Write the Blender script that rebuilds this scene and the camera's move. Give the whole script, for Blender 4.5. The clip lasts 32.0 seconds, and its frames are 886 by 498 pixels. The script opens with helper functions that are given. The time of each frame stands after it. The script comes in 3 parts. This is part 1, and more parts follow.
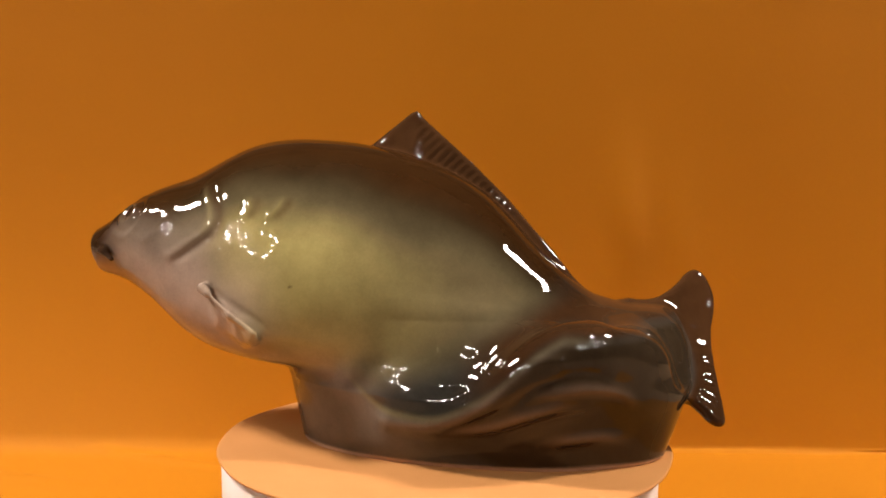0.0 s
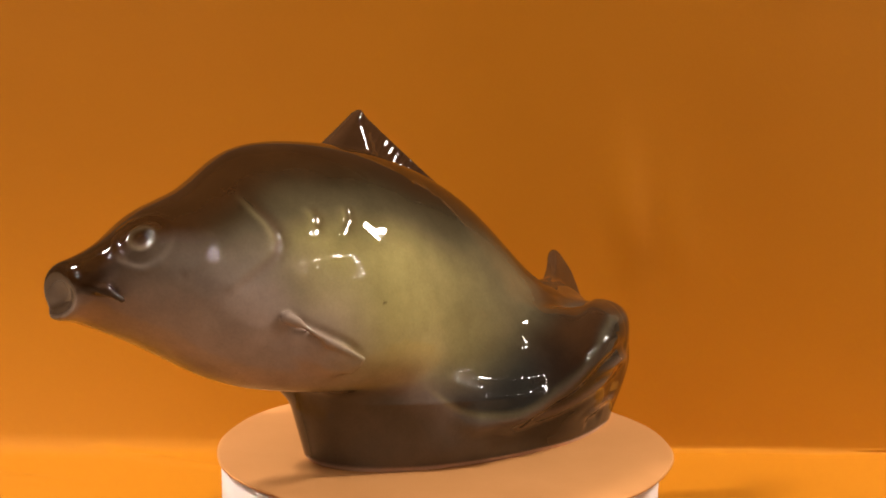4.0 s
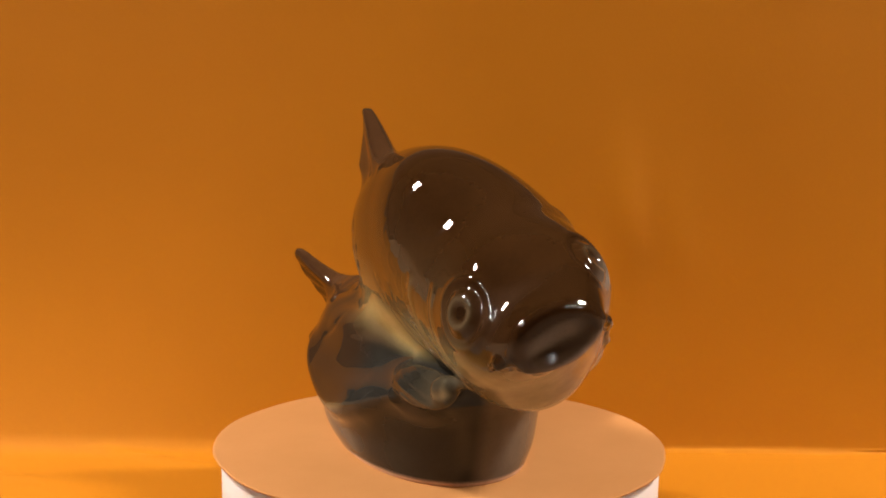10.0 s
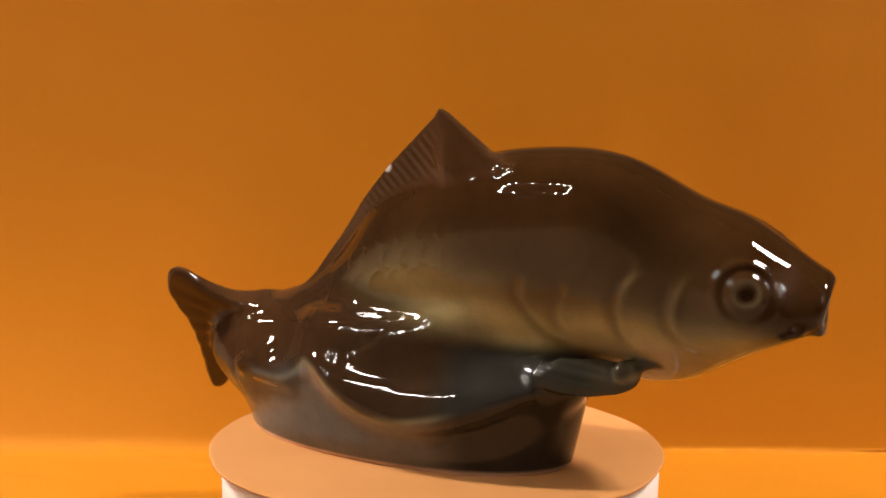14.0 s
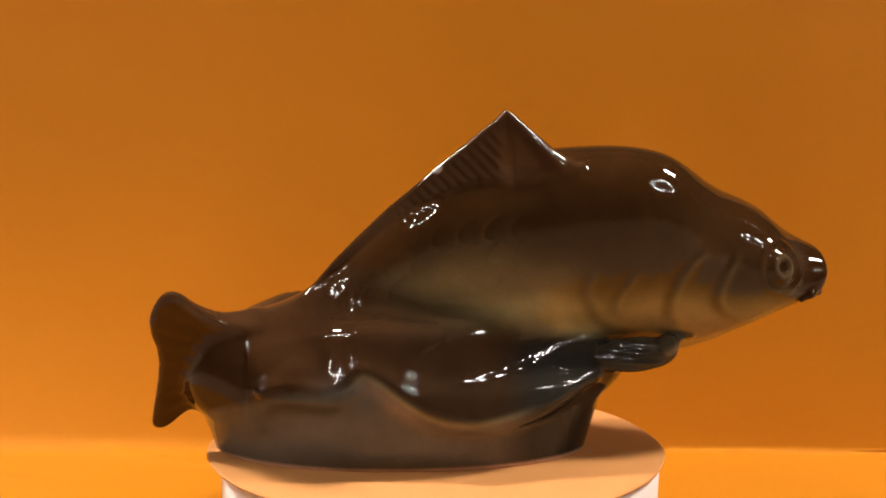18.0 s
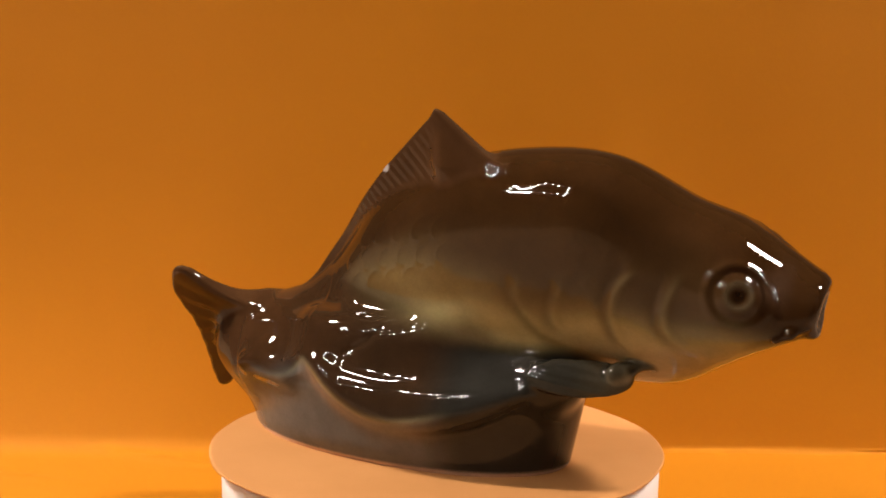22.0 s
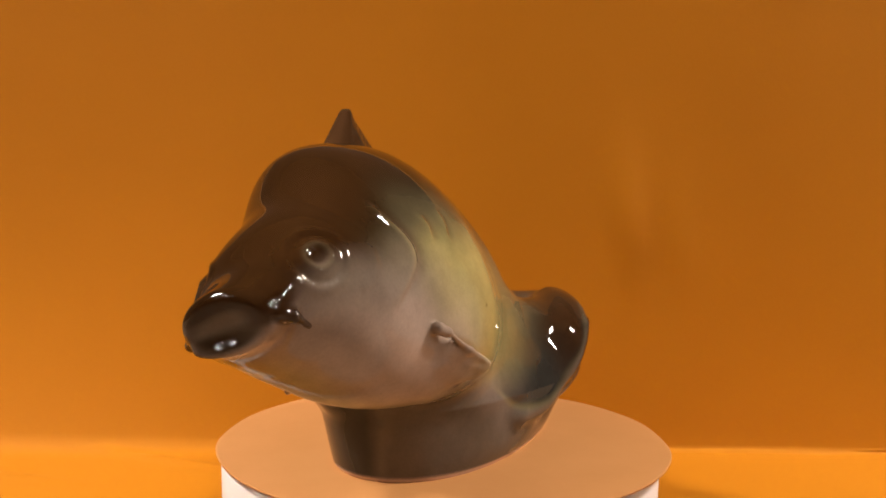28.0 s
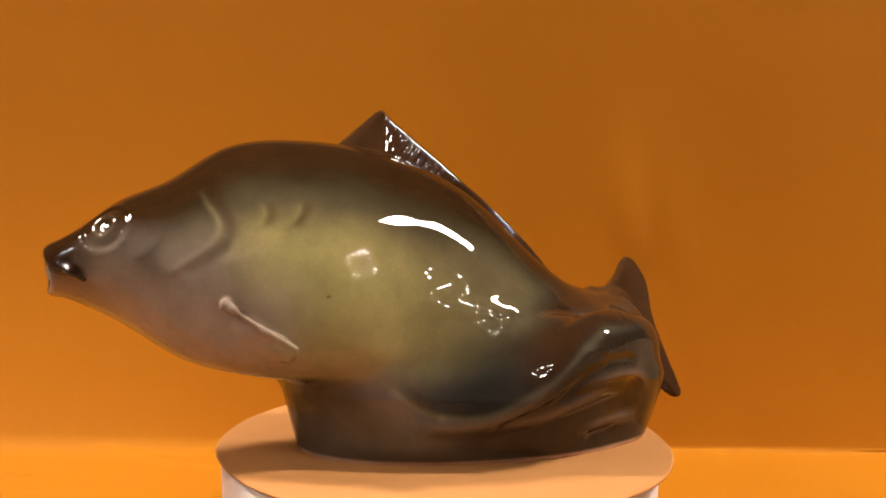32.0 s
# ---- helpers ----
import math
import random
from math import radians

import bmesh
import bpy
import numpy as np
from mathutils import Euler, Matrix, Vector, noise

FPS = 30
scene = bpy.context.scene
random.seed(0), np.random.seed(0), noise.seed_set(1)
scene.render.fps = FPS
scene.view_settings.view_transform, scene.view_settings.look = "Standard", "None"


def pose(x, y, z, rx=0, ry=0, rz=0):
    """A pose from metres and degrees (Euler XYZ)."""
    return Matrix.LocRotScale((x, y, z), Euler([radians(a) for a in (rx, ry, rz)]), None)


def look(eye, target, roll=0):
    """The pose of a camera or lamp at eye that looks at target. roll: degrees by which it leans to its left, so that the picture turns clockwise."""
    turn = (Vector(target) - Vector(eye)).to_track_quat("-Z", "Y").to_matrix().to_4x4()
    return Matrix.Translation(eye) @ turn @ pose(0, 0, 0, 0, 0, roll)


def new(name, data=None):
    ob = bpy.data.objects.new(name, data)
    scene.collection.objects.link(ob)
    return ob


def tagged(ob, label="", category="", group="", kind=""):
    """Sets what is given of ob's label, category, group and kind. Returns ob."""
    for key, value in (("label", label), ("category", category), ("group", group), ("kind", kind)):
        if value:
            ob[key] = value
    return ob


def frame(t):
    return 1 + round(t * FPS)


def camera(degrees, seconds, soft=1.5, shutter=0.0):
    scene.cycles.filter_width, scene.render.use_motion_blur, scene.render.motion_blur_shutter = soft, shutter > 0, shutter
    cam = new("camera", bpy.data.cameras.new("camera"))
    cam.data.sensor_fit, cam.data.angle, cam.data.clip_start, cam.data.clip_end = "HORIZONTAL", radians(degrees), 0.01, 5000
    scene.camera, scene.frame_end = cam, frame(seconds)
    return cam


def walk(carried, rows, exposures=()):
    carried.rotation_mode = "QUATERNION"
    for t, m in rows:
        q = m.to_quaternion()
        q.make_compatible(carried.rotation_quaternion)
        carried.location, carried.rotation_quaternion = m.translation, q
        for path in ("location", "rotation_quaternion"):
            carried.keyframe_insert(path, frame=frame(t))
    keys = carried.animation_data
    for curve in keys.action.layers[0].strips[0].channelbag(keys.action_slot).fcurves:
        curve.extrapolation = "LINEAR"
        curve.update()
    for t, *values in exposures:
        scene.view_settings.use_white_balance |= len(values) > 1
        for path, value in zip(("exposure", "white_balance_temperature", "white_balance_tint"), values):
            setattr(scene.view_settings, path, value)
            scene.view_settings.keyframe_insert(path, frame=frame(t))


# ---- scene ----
# ---- camera: fixed on its stand ----
AXIS_EYE = (0.0, -0.3586, 0.1051)
YAW, TILT, LEAN = 0.0262, 6.425, 0.844
cam = camera(43.93, 32.0, soft=1.8)
aim = (AXIS_EYE[0] - math.sin(radians(YAW)) * math.cos(radians(TILT)),
       AXIS_EYE[1] + math.cos(radians(YAW)) * math.cos(radians(TILT)),
       AXIS_EYE[2] - math.sin(radians(TILT)))
still = look(AXIS_EYE, aim, LEAN)
walk(cam, [(0.0, still), (32.0, still)], exposures=[(0.0, 0.03), (10.0, 0.05), (14.0, 0.14), (20.0, 0.16), (24.0, 0.08), (28.0, 0.03), (32.0, 0.03)])

# the turntable's angle in degrees: forth, a rest, and back
TURN = [(0.0, -93.6), (1.0, -82.0), (2.0, -70.2), (5.0, -35.3), (6.0, -23.8), (7.0, -12.4), (8.0, -1.1),
        (9.0, 10.0), (10.0, 21.0), (11.0, 32.1), (12.0, 43.2), (13.0, 54.5), (14.0, 65.9), (17.0, 100.2),
        (17.2, 101.9), (17.4, 102.0), (18.9, 102.0), (19.1, 101.4), (19.3, 98.9), (20.0, 89.8), (21.0, 76.7),
        (22.0, 63.6), (23.0, 50.6), (24.0, 37.5), (25.0, 24.5), (28.0, -14.7), (29.0, -28.0), (30.0, -41.5),
        (31.0, -54.8), (32.0, -68.2)]

# ---- light: a dim room, two strip lamps, two clusters of small diodes, an added fill ----
world = bpy.data.worlds.new("world")
scene.world = world
world.use_nodes = True
world.node_tree.nodes["Background"].inputs[0].default_value = (0.9, 0.85, 0.8, 1)
world.node_tree.nodes["Background"].inputs[1].default_value = 0.02


def area(name, eye, target, sx, sy, watts, colour):
    lamp = bpy.data.lights.new(name, "AREA")
    lamp.shape, lamp.size, lamp.size_y, lamp.energy, lamp.color = "RECTANGLE", sx, sy, watts, colour
    ob = new(name, lamp)
    ob.matrix_world = look(eye, target)
    return ob


WARM = (1.0, 0.86, 0.74)
FLOOR_Z = -0.040
WALL_Y = 0.121
STRIPS = [((-0.72, 0.01, 0.78), 16.0), ((0.72, 0.01, 0.78), 12.8)]
for place, watts in STRIPS:
    area("strip_light", place, (place[0] * 0.5, -0.02, FLOOR_Z), 0.075, 0.18, watts, WARM)
# an added fill: bounces off the ceiling to soften the shade
FILL_PLACE = (0.0, -0.95, 0.62)
area("added_fill", FILL_PLACE, (0.0, -0.95, 2.0), 0.3, 0.3, 3.5, WARM)


# ---- materials ----
def material(name):
    m = bpy.data.materials.new(name)
    m.use_nodes = True
    return m, m.node_tree, m.node_tree.nodes["Principled BSDF"]


def node(tree, kind, **values):
    n = tree.nodes.new(kind)
    for key, value in values.items():
        n.inputs[key.replace("_", " ")].default_value = value
    return n


def coords(tree, scale=(1, 1, 1)):
    tc = tree.nodes.new("ShaderNodeTexCoord")
    mp = node(tree, "ShaderNodeMapping", Scale=scale)
    tree.links.new(tc.outputs["Object"], mp.inputs["Vector"])
    return mp.outputs["Vector"]


def mottled(name, dark, light, rough=0.6, big=12, fine=400, bump=0.05, scale=(1, 1, 1), spec=0.5):
    """A surface of two tones with broad stains, fine grain and a little relief."""
    m, tree, bsdf = material(name)
    v = coords(tree, scale)
    a = node(tree, "ShaderNodeTexNoise", Scale=big, Detail=4, Roughness=0.6)
    b = node(tree, "ShaderNodeTexNoise", Scale=fine, Detail=3, Roughness=0.6)
    for n in (a, b):
        tree.links.new(v, n.inputs["Vector"])
    mix = tree.nodes.new("ShaderNodeMath")
    mix.operation = "MULTIPLY_ADD"
    mix.inputs[1].default_value = 0.3
    tree.links.new(b.outputs["Fac"], mix.inputs[0])
    sub = tree.nodes.new("ShaderNodeMath")
    sub.operation = "MULTIPLY_ADD"
    sub.inputs[1].default_value, sub.inputs[2].default_value = 0.9, -0.1
    tree.links.new(a.outputs["Fac"], sub.inputs[0])
    tree.links.new(sub.outputs[0], mix.inputs[2])
    ramp = tree.nodes.new("ShaderNodeValToRGB")
    ramp.color_ramp.elements[0].position, ramp.color_ramp.elements[1].position = 0.3, 0.75
    ramp.color_ramp.elements[0].color, ramp.color_ramp.elements[1].color = (*dark, 1), (*light, 1)
    tree.links.new(mix.outputs[0], ramp.inputs["Fac"])
    tree.links.new(ramp.outputs["Color"], bsdf.inputs["Base Color"])
    bp = node(tree, "ShaderNodeBump", Strength=bump, Distance=0.001)
    tree.links.new(b.outputs["Fac"], bp.inputs["Height"])
    tree.links.new(bp.outputs["Normal"], bsdf.inputs["Normal"])
    bsdf.inputs["Roughness"].default_value = rough
    bsdf.inputs["Specular IOR Level"].default_value = spec
    return m


def glowing(name, colour, strength):
    m, tree, bsdf = material(name)
    bsdf.inputs["Base Color"].default_value = (0.8, 0.8, 0.8, 1)
    bsdf.inputs["Emission Color"].default_value = (*colour, 1)
    bsdf.inputs["Emission Strength"].default_value = strength
    return m


ORANGE = mottled("orange_paper", (0.395, 0.139, 0.003), (0.435, 0.158, 0.004), rough=0.7, big=5, fine=900, bump=0.04, spec=0.15)
PEACH = mottled("peach_paper", (0.465, 0.212, 0.068), (0.515, 0.238, 0.081), rough=0.8, big=30, fine=1500, bump=0.05, spec=0.2)
WHITE = mottled("white_plastic", (0.74, 0.70, 0.70), (0.82, 0.79, 0.79), rough=0.45, big=20, fine=900, bump=0.02)
WOOD = mottled("table_wood", (0.20, 0.125, 0.065), (0.27, 0.17, 0.09), rough=0.6, big=6, fine=160, scale=(1, 12, 1))
PLASTER = mottled("room_plaster", (0.20, 0.155, 0.13), (0.25, 0.195, 0.165), rough=0.9, big=3, fine=200)
FLOORING = mottled("room_floor", (0.10, 0.07, 0.05), (0.16, 0.11, 0.07), rough=0.6, big=4, fine=90)
DARK = mottled("lamp_housing", (0.03, 0.03, 0.03), (0.05, 0.05, 0.05), rough=0.4, big=30, fine=600)
DIODE = glowing("diode_glow", (1.0, 0.90, 0.80), 360.0)
TUBE = glowing("tube_glow", (1.0, 0.95, 0.95), 30.0)


def glaze():
    """Painted porcelain under a thick clear glaze: colours come with the mesh, the glaze adds its own fine unevenness."""
    m, tree, bsdf = material("porcelain_glaze")
    v = coords(tree)
    paint = tree.nodes.new("ShaderNodeAttribute")
    paint.attribute_name = "paint"
    n1 = node(tree, "ShaderNodeTexNoise", Scale=60, Detail=5, Roughness=0.65)
    n2 = node(tree, "ShaderNodeTexNoise", Scale=1300, Detail=2, Roughness=0.5)
    n3 = node(tree, "ShaderNodeTexNoise", Scale=55, Detail=2, Roughness=0.5)
    for n in (n1, n2, n3):
        tree.links.new(v, n.inputs["Vector"])
    hsv = tree.nodes.new("ShaderNodeHueSaturation")
    mr = node(tree, "ShaderNodeMapRange", From_Min=0.3, From_Max=0.7, To_Min=0.82, To_Max=1.18)
    tree.links.new(n1.outputs["Fac"], mr.inputs["Value"])
    mr2 = node(tree, "ShaderNodeMapRange", From_Min=0.3, From_Max=0.7, To_Min=0.96, To_Max=1.04)
    tree.links.new(n2.outputs["Fac"], mr2.inputs["Value"])
    mul = tree.nodes.new("ShaderNodeMath")
    mul.operation = "MULTIPLY"
    tree.links.new(mr.outputs[0], mul.inputs[0])
    tree.links.new(mr2.outputs[0], mul.inputs[1])
    tree.links.new(paint.outputs["Color"], hsv.inputs["Color"])
    tree.links.new(mul.outputs[0], hsv.inputs["Value"])
    tree.links.new(hsv.outputs["Color"], bsdf.inputs["Base Color"])
    bsdf.inputs["Roughness"].default_value = 0.30
    bsdf.inputs["Specular IOR Level"].default_value = 0.0
    bsdf.inputs["Coat Weight"].default_value = 0.85
    bsdf.inputs["Coat Roughness"].default_value = 0.008
    bsdf.inputs["Coat IOR"].default_value = 1.45
    bp = node(tree, "ShaderNodeBump", Strength=0.07, Distance=0.0005)
    tree.links.new(n3.outputs["Fac"], bp.inputs["Height"])
    tree.links.new(bp.outputs["Normal"], bsdf.inputs["Coat Normal"])
    return m


GLAZE = glaze()


# ---- mesh helpers ----
def mesh_of(name, verts, faces, mat, smooth=True):
    me = bpy.data.meshes.new(name)
    me.from_pydata(verts, [], faces)
    me.materials.append(mat)
    if smooth:
        me.polygons.foreach_set("use_smooth", [True] * len(me.polygons))
    me.update()
    return me


def part(name, bm, mat, parent=None, label=""):
    me = bpy.data.meshes.new(name)
    bmesh.ops.recalc_face_normals(bm, faces=bm.faces)
    bm.to_mesh(me)
    bm.free()
    me.materials.append(mat)
    ob = new(name, me)
    if parent:
        ob.parent = parent
    if label:
        ob["label"] = label
    return ob


def box(bm, lo, hi, bevel=0.0, m=None):
    r = bmesh.ops.create_cube(bm, size=1)
    vs = r["verts"]
    for v in vs:
        v.co = Vector([lo[i] + (v.co[i] + 0.5) * (hi[i] - lo[i]) for i in range(3)])
    if bevel:
        es = list({e for v in vs for e in v.link_edges})
        out = bmesh.ops.bevel(bm, geom=es, offset=bevel, segments=2, affect="EDGES", profile=0.7)
        vs = list({v for f in out["faces"] for v in f.verts} | {v for v in vs if v.is_valid})
    if m:
        for v in vs:
            v.co = m @ v.co
    return bm


def revolve(profile, steps=96, wobble=None):
    """A turned solid about z from (radius, height) rows; wobble(angle) scales the radius."""
    bm = bmesh.new()
    rings = []
    for r, z in profile:
        ring = []
        for k in range(steps):
            a = 2 * math.pi * k / steps
            s = r * (wobble(a) if wobble else 1.0)
            ring.append(bm.verts.new((s * math.cos(a), s * math.sin(a), z)))
        rings.append(ring)
    for lo, hi in zip(rings, rings[1:]):
        for k in range(steps):
            bm.faces.new((lo[k], lo[(k + 1) % steps], hi[(k + 1) % steps], hi[k]))
    bm.faces.new(rings[0][::-1])
    bm.faces.new(rings[-1])
    for f in bm.faces:
        f.smooth = len(f.verts) == 4
    return bm


# ---- the setting: backdrop sheet, table, room ----
def step_up(t):
    t = max(0.0, min(1.0, t))
    return t * t * (3 - 2 * t)


def backdrop():
    """One sheet of orange paper that lies on the table and sweeps up behind the turntable."""
    rows = 150 + 9 + 41
    xs = [-0.225 + 0.0045 * i for i in range(101)]
    verts, faces = [], []
    for x in xs:
        bend = 0.004 + 0.009 * step_up((0.03 - x) / 0.20)
        wall = WALL_Y + 0.03 * x
        prof = [(-0.085 + (0.085 + wall - bend) * i / 150, FLOOR_Z) for i in range(150)]
        slack = 0.011 + 0.018 * step_up((0.05 - x) / 0.25)
        for k in range(9):
            a = (math.pi / 2 - math.atan(slack / 0.06)) * k / 8
            prof.append((wall - bend + bend * math.sin(a), FLOOR_Z + bend - bend * math.cos(a)))
        wall, prof_top = prof[-1]
        prof += [(wall - 0.075 * (k * 0.005) ** 2 + slack * (1 - math.exp(-k * 0.005 / 0.06)), prof_top + 0.005 * k) for k in range(1, 42)]
        for j, (y, z) in enumerate(prof):
            up = j >= 155
            h = noise.noise(Vector((x * 5, y * 5, z * 5))) * 0.0022 + noise.noise(Vector((x * 16, 3 + y * 9, z * 7))) * 0.0007
            dent = math.exp(-((x - 0.082 - 0.12 * (0.075 - z)) / 0.006) ** 2 - ((z - 0.065) / 0.030) ** 2) * 0.0022 if up else 0
            dent += math.exp(-((x - 0.105 - 0.12 * (0.075 - z)) / 0.005) ** 2 - ((z - 0.055) / 0.025) ** 2) * 0.0010 if up else 0
            fold = 0.0020 * math.exp(-((y - 0.093 + 0.35 * (x + 0.10)) / 0.0035) ** 2) * max(0.0, 1 - abs(x + 0.12) / 0.05) if not up else 0
            fold += 0.0012 * math.exp(-((y - 0.075 + 0.30 * (x + 0.17)) / 0.004) ** 2) * max(0.0, 1 - abs(x + 0.17) / 0.03) if not up else 0
            verts.append((x, y + (h - dent if up else 0), z + (0 if up else abs(h) * 0.6 + fold)))
    n = rows
    for i in range(len(xs) - 1):
        for j in range(n - 1):
            faces.append((i * n + j, (i + 1) * n + j, (i + 1) * n + j + 1, i * n + j + 1))
    ob = new("backdrop", mesh_of("backdrop", verts, faces, ORANGE))
    solid = ob.modifiers.new("thickness", "SOLIDIFY")
    solid.thickness, solid.offset = 0.0006, -1
    return tagged(ob, "plain orange paper sheet swept up behind the turntable", "backdrop", kind="structure")


backdrop()
TABLE_Z = FLOOR_Z - 0.0015


def table():
    top = new("table")
    bm = box(bmesh.new(), (-1.45, -1.2, TABLE_Z - 0.03), (1.45, 0.45, TABLE_Z), 0.004)
    part("tabletop", bm, WOOD, top)
    for x in (-1.38, 1.38):
        for y in (-1.13, 0.38):
            part("leg", box(bmesh.new(), (x - 0.025, y - 0.025, TABLE_Z - 0.75), (x + 0.025, y + 0.025, TABLE_Z - 0.03), 0.003), WOOD, top)
    return tagged(top, "brown wooden table under the orange paper sheet", "table")


table()
ROOM_Z = TABLE_Z - 0.75


def slab(name, lo, hi, mat, label):
    ob = part(name, box(bmesh.new(), lo, hi), mat)
    return tagged(ob, label, "wall" if "wall" in name else name, kind="structure")


slab("floor", (-1.8, -2.2, ROOM_Z - 0.1), (1.8, 1.4, ROOM_Z), FLOORING, "plain brown floor of the dim room")
slab("ceiling", (-1.8, -2.2, ROOM_Z + 2.5), (1.8, 1.4, ROOM_Z + 2.6), PLASTER, "plain plastered ceiling of the dim room")
slab("wall_north", (-1.8, 1.4, ROOM_Z - 0.1), (1.8, 1.5, ROOM_Z + 2.6), PLASTER, "plain plastered room wall")
slab("wall_south", (-1.8, -2.3, ROOM_Z - 0.1), (1.8, -2.2, ROOM_Z + 2.6), PLASTER, "plain plastered room wall")
slab("wall_west", (-1.9, -2.3, ROOM_Z - 0.1), (-1.8, 1.5, ROOM_Z + 2.6), PLASTER, "plain plastered room wall")
slab("wall_east", (1.8, -2.3, ROOM_Z - 0.1), (1.9, 1.5, ROOM_Z + 2.6), PLASTER, "plain plastered room wall")


# ---- the turntable and its paper disc ----
def turntable():
    base = new("turntable")
    part("foot", revolve([(0.060, FLOOR_Z + 0.0022), (0.062, FLOOR_Z + 0.004), (0.062, -0.0225), (0.060, -0.021)]), WHITE, base)
    plate = part("platform", revolve([(0.0690, -0.0205), (0.0712, -0.0195), (0.0719, -0.0175), (0.0721, -0.004), (0.0716, -0.0020),
                                      (0.0706, -0.0014), (0.0696, -0.0012), (0.010, -0.0012)]), WHITE, base)
    return tagged(base, "round white plastic photo turntable standing on orange paper", "turntable"), plate


table_thing, platform = turntable()


def disc_edge(a):
    """The edge of a disc cut out by hand."""
    return 1 + 0.004 * math.sin(3 * a + 0.6) + 0.003 * math.sin(7 * a + 2.0) + 0.002 * math.sin(13 * a)


def paper_disc():
    bm = revolve([(0.0744, -0.0010), (0.0749, -0.0008), (0.0750, -0.0004), (0.0747, -0.0001), (0.0742, 0.0), (0.02, 0.0)], 160, disc_edge)
    for v in bm.verts:
        v.co.x += 0.0004
        v.co.y += 0.0016
    ob = part("paper_disc", bm, PEACH)
    return tagged(ob, "peach paper disc cut by hand, lying on the white turntable", "paper disc")


disc = paper_disc()


# ---- the porcelain carp: one solid, modelled in millimetres about the turntable's axis ----
# stations along the body, head to tail: middle, half width, half height and lean of each section
ST_Y = [-122.5, -113, -102, -86, -65, -40, -14, 12, 36, 58, 76]
ST_CX = [-19.2, -17.7, -15.7, -11.7, -9.1, -6.2, -5.8, -2.5, -0.5, -3.5, -9.0]
ST_CZ = [62.5, 63.5, 64.6, 62.9, 65.7, 65.1, 60.3, 54.2, 43.0, 36.0, 36.0]
ST_A = [11.2, 15.6, 21.1, 23.1, 24.8, 26.0, 23.8, 19.0, 13.0, 8.5, 6.0]
ST_B = [7.4, 10.2, 17.7, 27.7, 39.0, 41.8, 40.8, 35.5, 21.5, 13.0, 12.0]
ST_R = [0.25, 0.58, 0.52, 0.47, 0.62, 0.63, 0.52, 0.55, 0.47, 0.5, 0.55]


def spline(xs, ys, x):
    xs, ys = np.asarray(xs, float), np.asarray(ys, float)
    m = np.gradient(ys, xs)
    i = np.clip(np.searchsorted(xs, x) - 1, 0, len(xs) - 2)
    h = xs[i + 1] - xs[i]
    t = np.clip((x - xs[i]) / h, 0, 1)
    return (1 + 2 * t) * (1 - t) ** 2 * ys[i] + t * (1 - t) ** 2 * h * m[i] + t * t * (3 - 2 * t) * ys[i + 1] + t * t * (t - 1) * h * m[i + 1]


def blend(a, b, k):
    h = np.clip(0.5 + 0.5 * (b - a) / k, 0, 1)
    return b + (a - b) * h - k * h * (1 - h)


def carve(a, b, k):
    return -blend(-a, -b, k)


def step(lo, hi, v):
    t = np.clip((v - lo) / (hi - lo), 0, 1)
    return t * t * (3 - 2 * t)


def bell(v, w):
    return np.exp(-(v / w) ** 2)


def section(p):
    """Where a point lies in the body's cross-section: across, up, and the half sizes there."""
    x, y, z = p
    r = spline(ST_Y, ST_R, y)
    c, s = np.cos(r), np.sin(r)
    dx, dz = x - spline(ST_Y, ST_CX, y), z - spline(ST_Y, ST_CZ, y)
    return dx * c + dz * s, -dx * s + dz * c, spline(ST_Y, ST_A, y), spline(ST_Y, ST_B, y)


def body(p):
    u, v, a, b = section(p)
    r = np.sqrt((u / a) ** 2 + (v / b) ** 2) + 1e-6
    g = np.sqrt((u / a ** 2) ** 2 + (v / b ** 2) ** 2) / r + 1e-6
    d = np.where(r < 0.35, -0.65 * np.minimum(a, b), (r - 1) / np.maximum(g, 1 / np.maximum(a, b)))
    d = carve(d, (ST_Y[0] - 0.15 * (p[2] - 62.5) - p[1]) / 1.01, 3.0)
    return carve(d, p[1] - ST_Y[-1], 6.0)


# the oval foot: middle, half sizes, turn, squareness, then how far it shifts and widens in 30 mm of height; and its height
PLINTH = [-1.2, 13.3, 28.5, 60.4, -0.125, 2.14, -2.5, 1.0, 3.0, 8.5, 29.0]
HUMP = [22.71, 44.253, 26.972, 11.927, 30.358, 23.977, 0.546, -0.546]
WATER = [-1.5, 10.0, 35.0, 54.0, -0.05, -8.0, -12.0, 48.0]
GROUND = 2.9


def plinth(p):
    """The oval foot under the fish, which flares upwards."""
    x, y, z = p
    px, py, pa, pb, turn, power, sx, sy, wa, wb, high = PLINTH
    k = np.clip(z - GROUND, 0, high - GROUND) / 30.0
    c, s = np.cos(turn), np.sin(turn)
    dx, dy = x - px - sx * k, y - py - sy * k
    u, v = c * dx + s * dy, -s * dx + c * dy
    ra, rb = pa + wa * k, pb + wb * k
    r = (np.abs(u / ra) ** power + np.abs(v / rb) ** power) ** (1 / power) + 1e-6
    g = np.sqrt((u / ra ** 2) ** 2 + (v / rb ** 2) ** 2) / r
    d = (r - 1) / np.maximum(g, 1 / np.maximum(ra, rb))
    return carve(carve(d, z - high + 4.5 * step(-40, 0, y), 3.5), GROUND - z, 1.5)


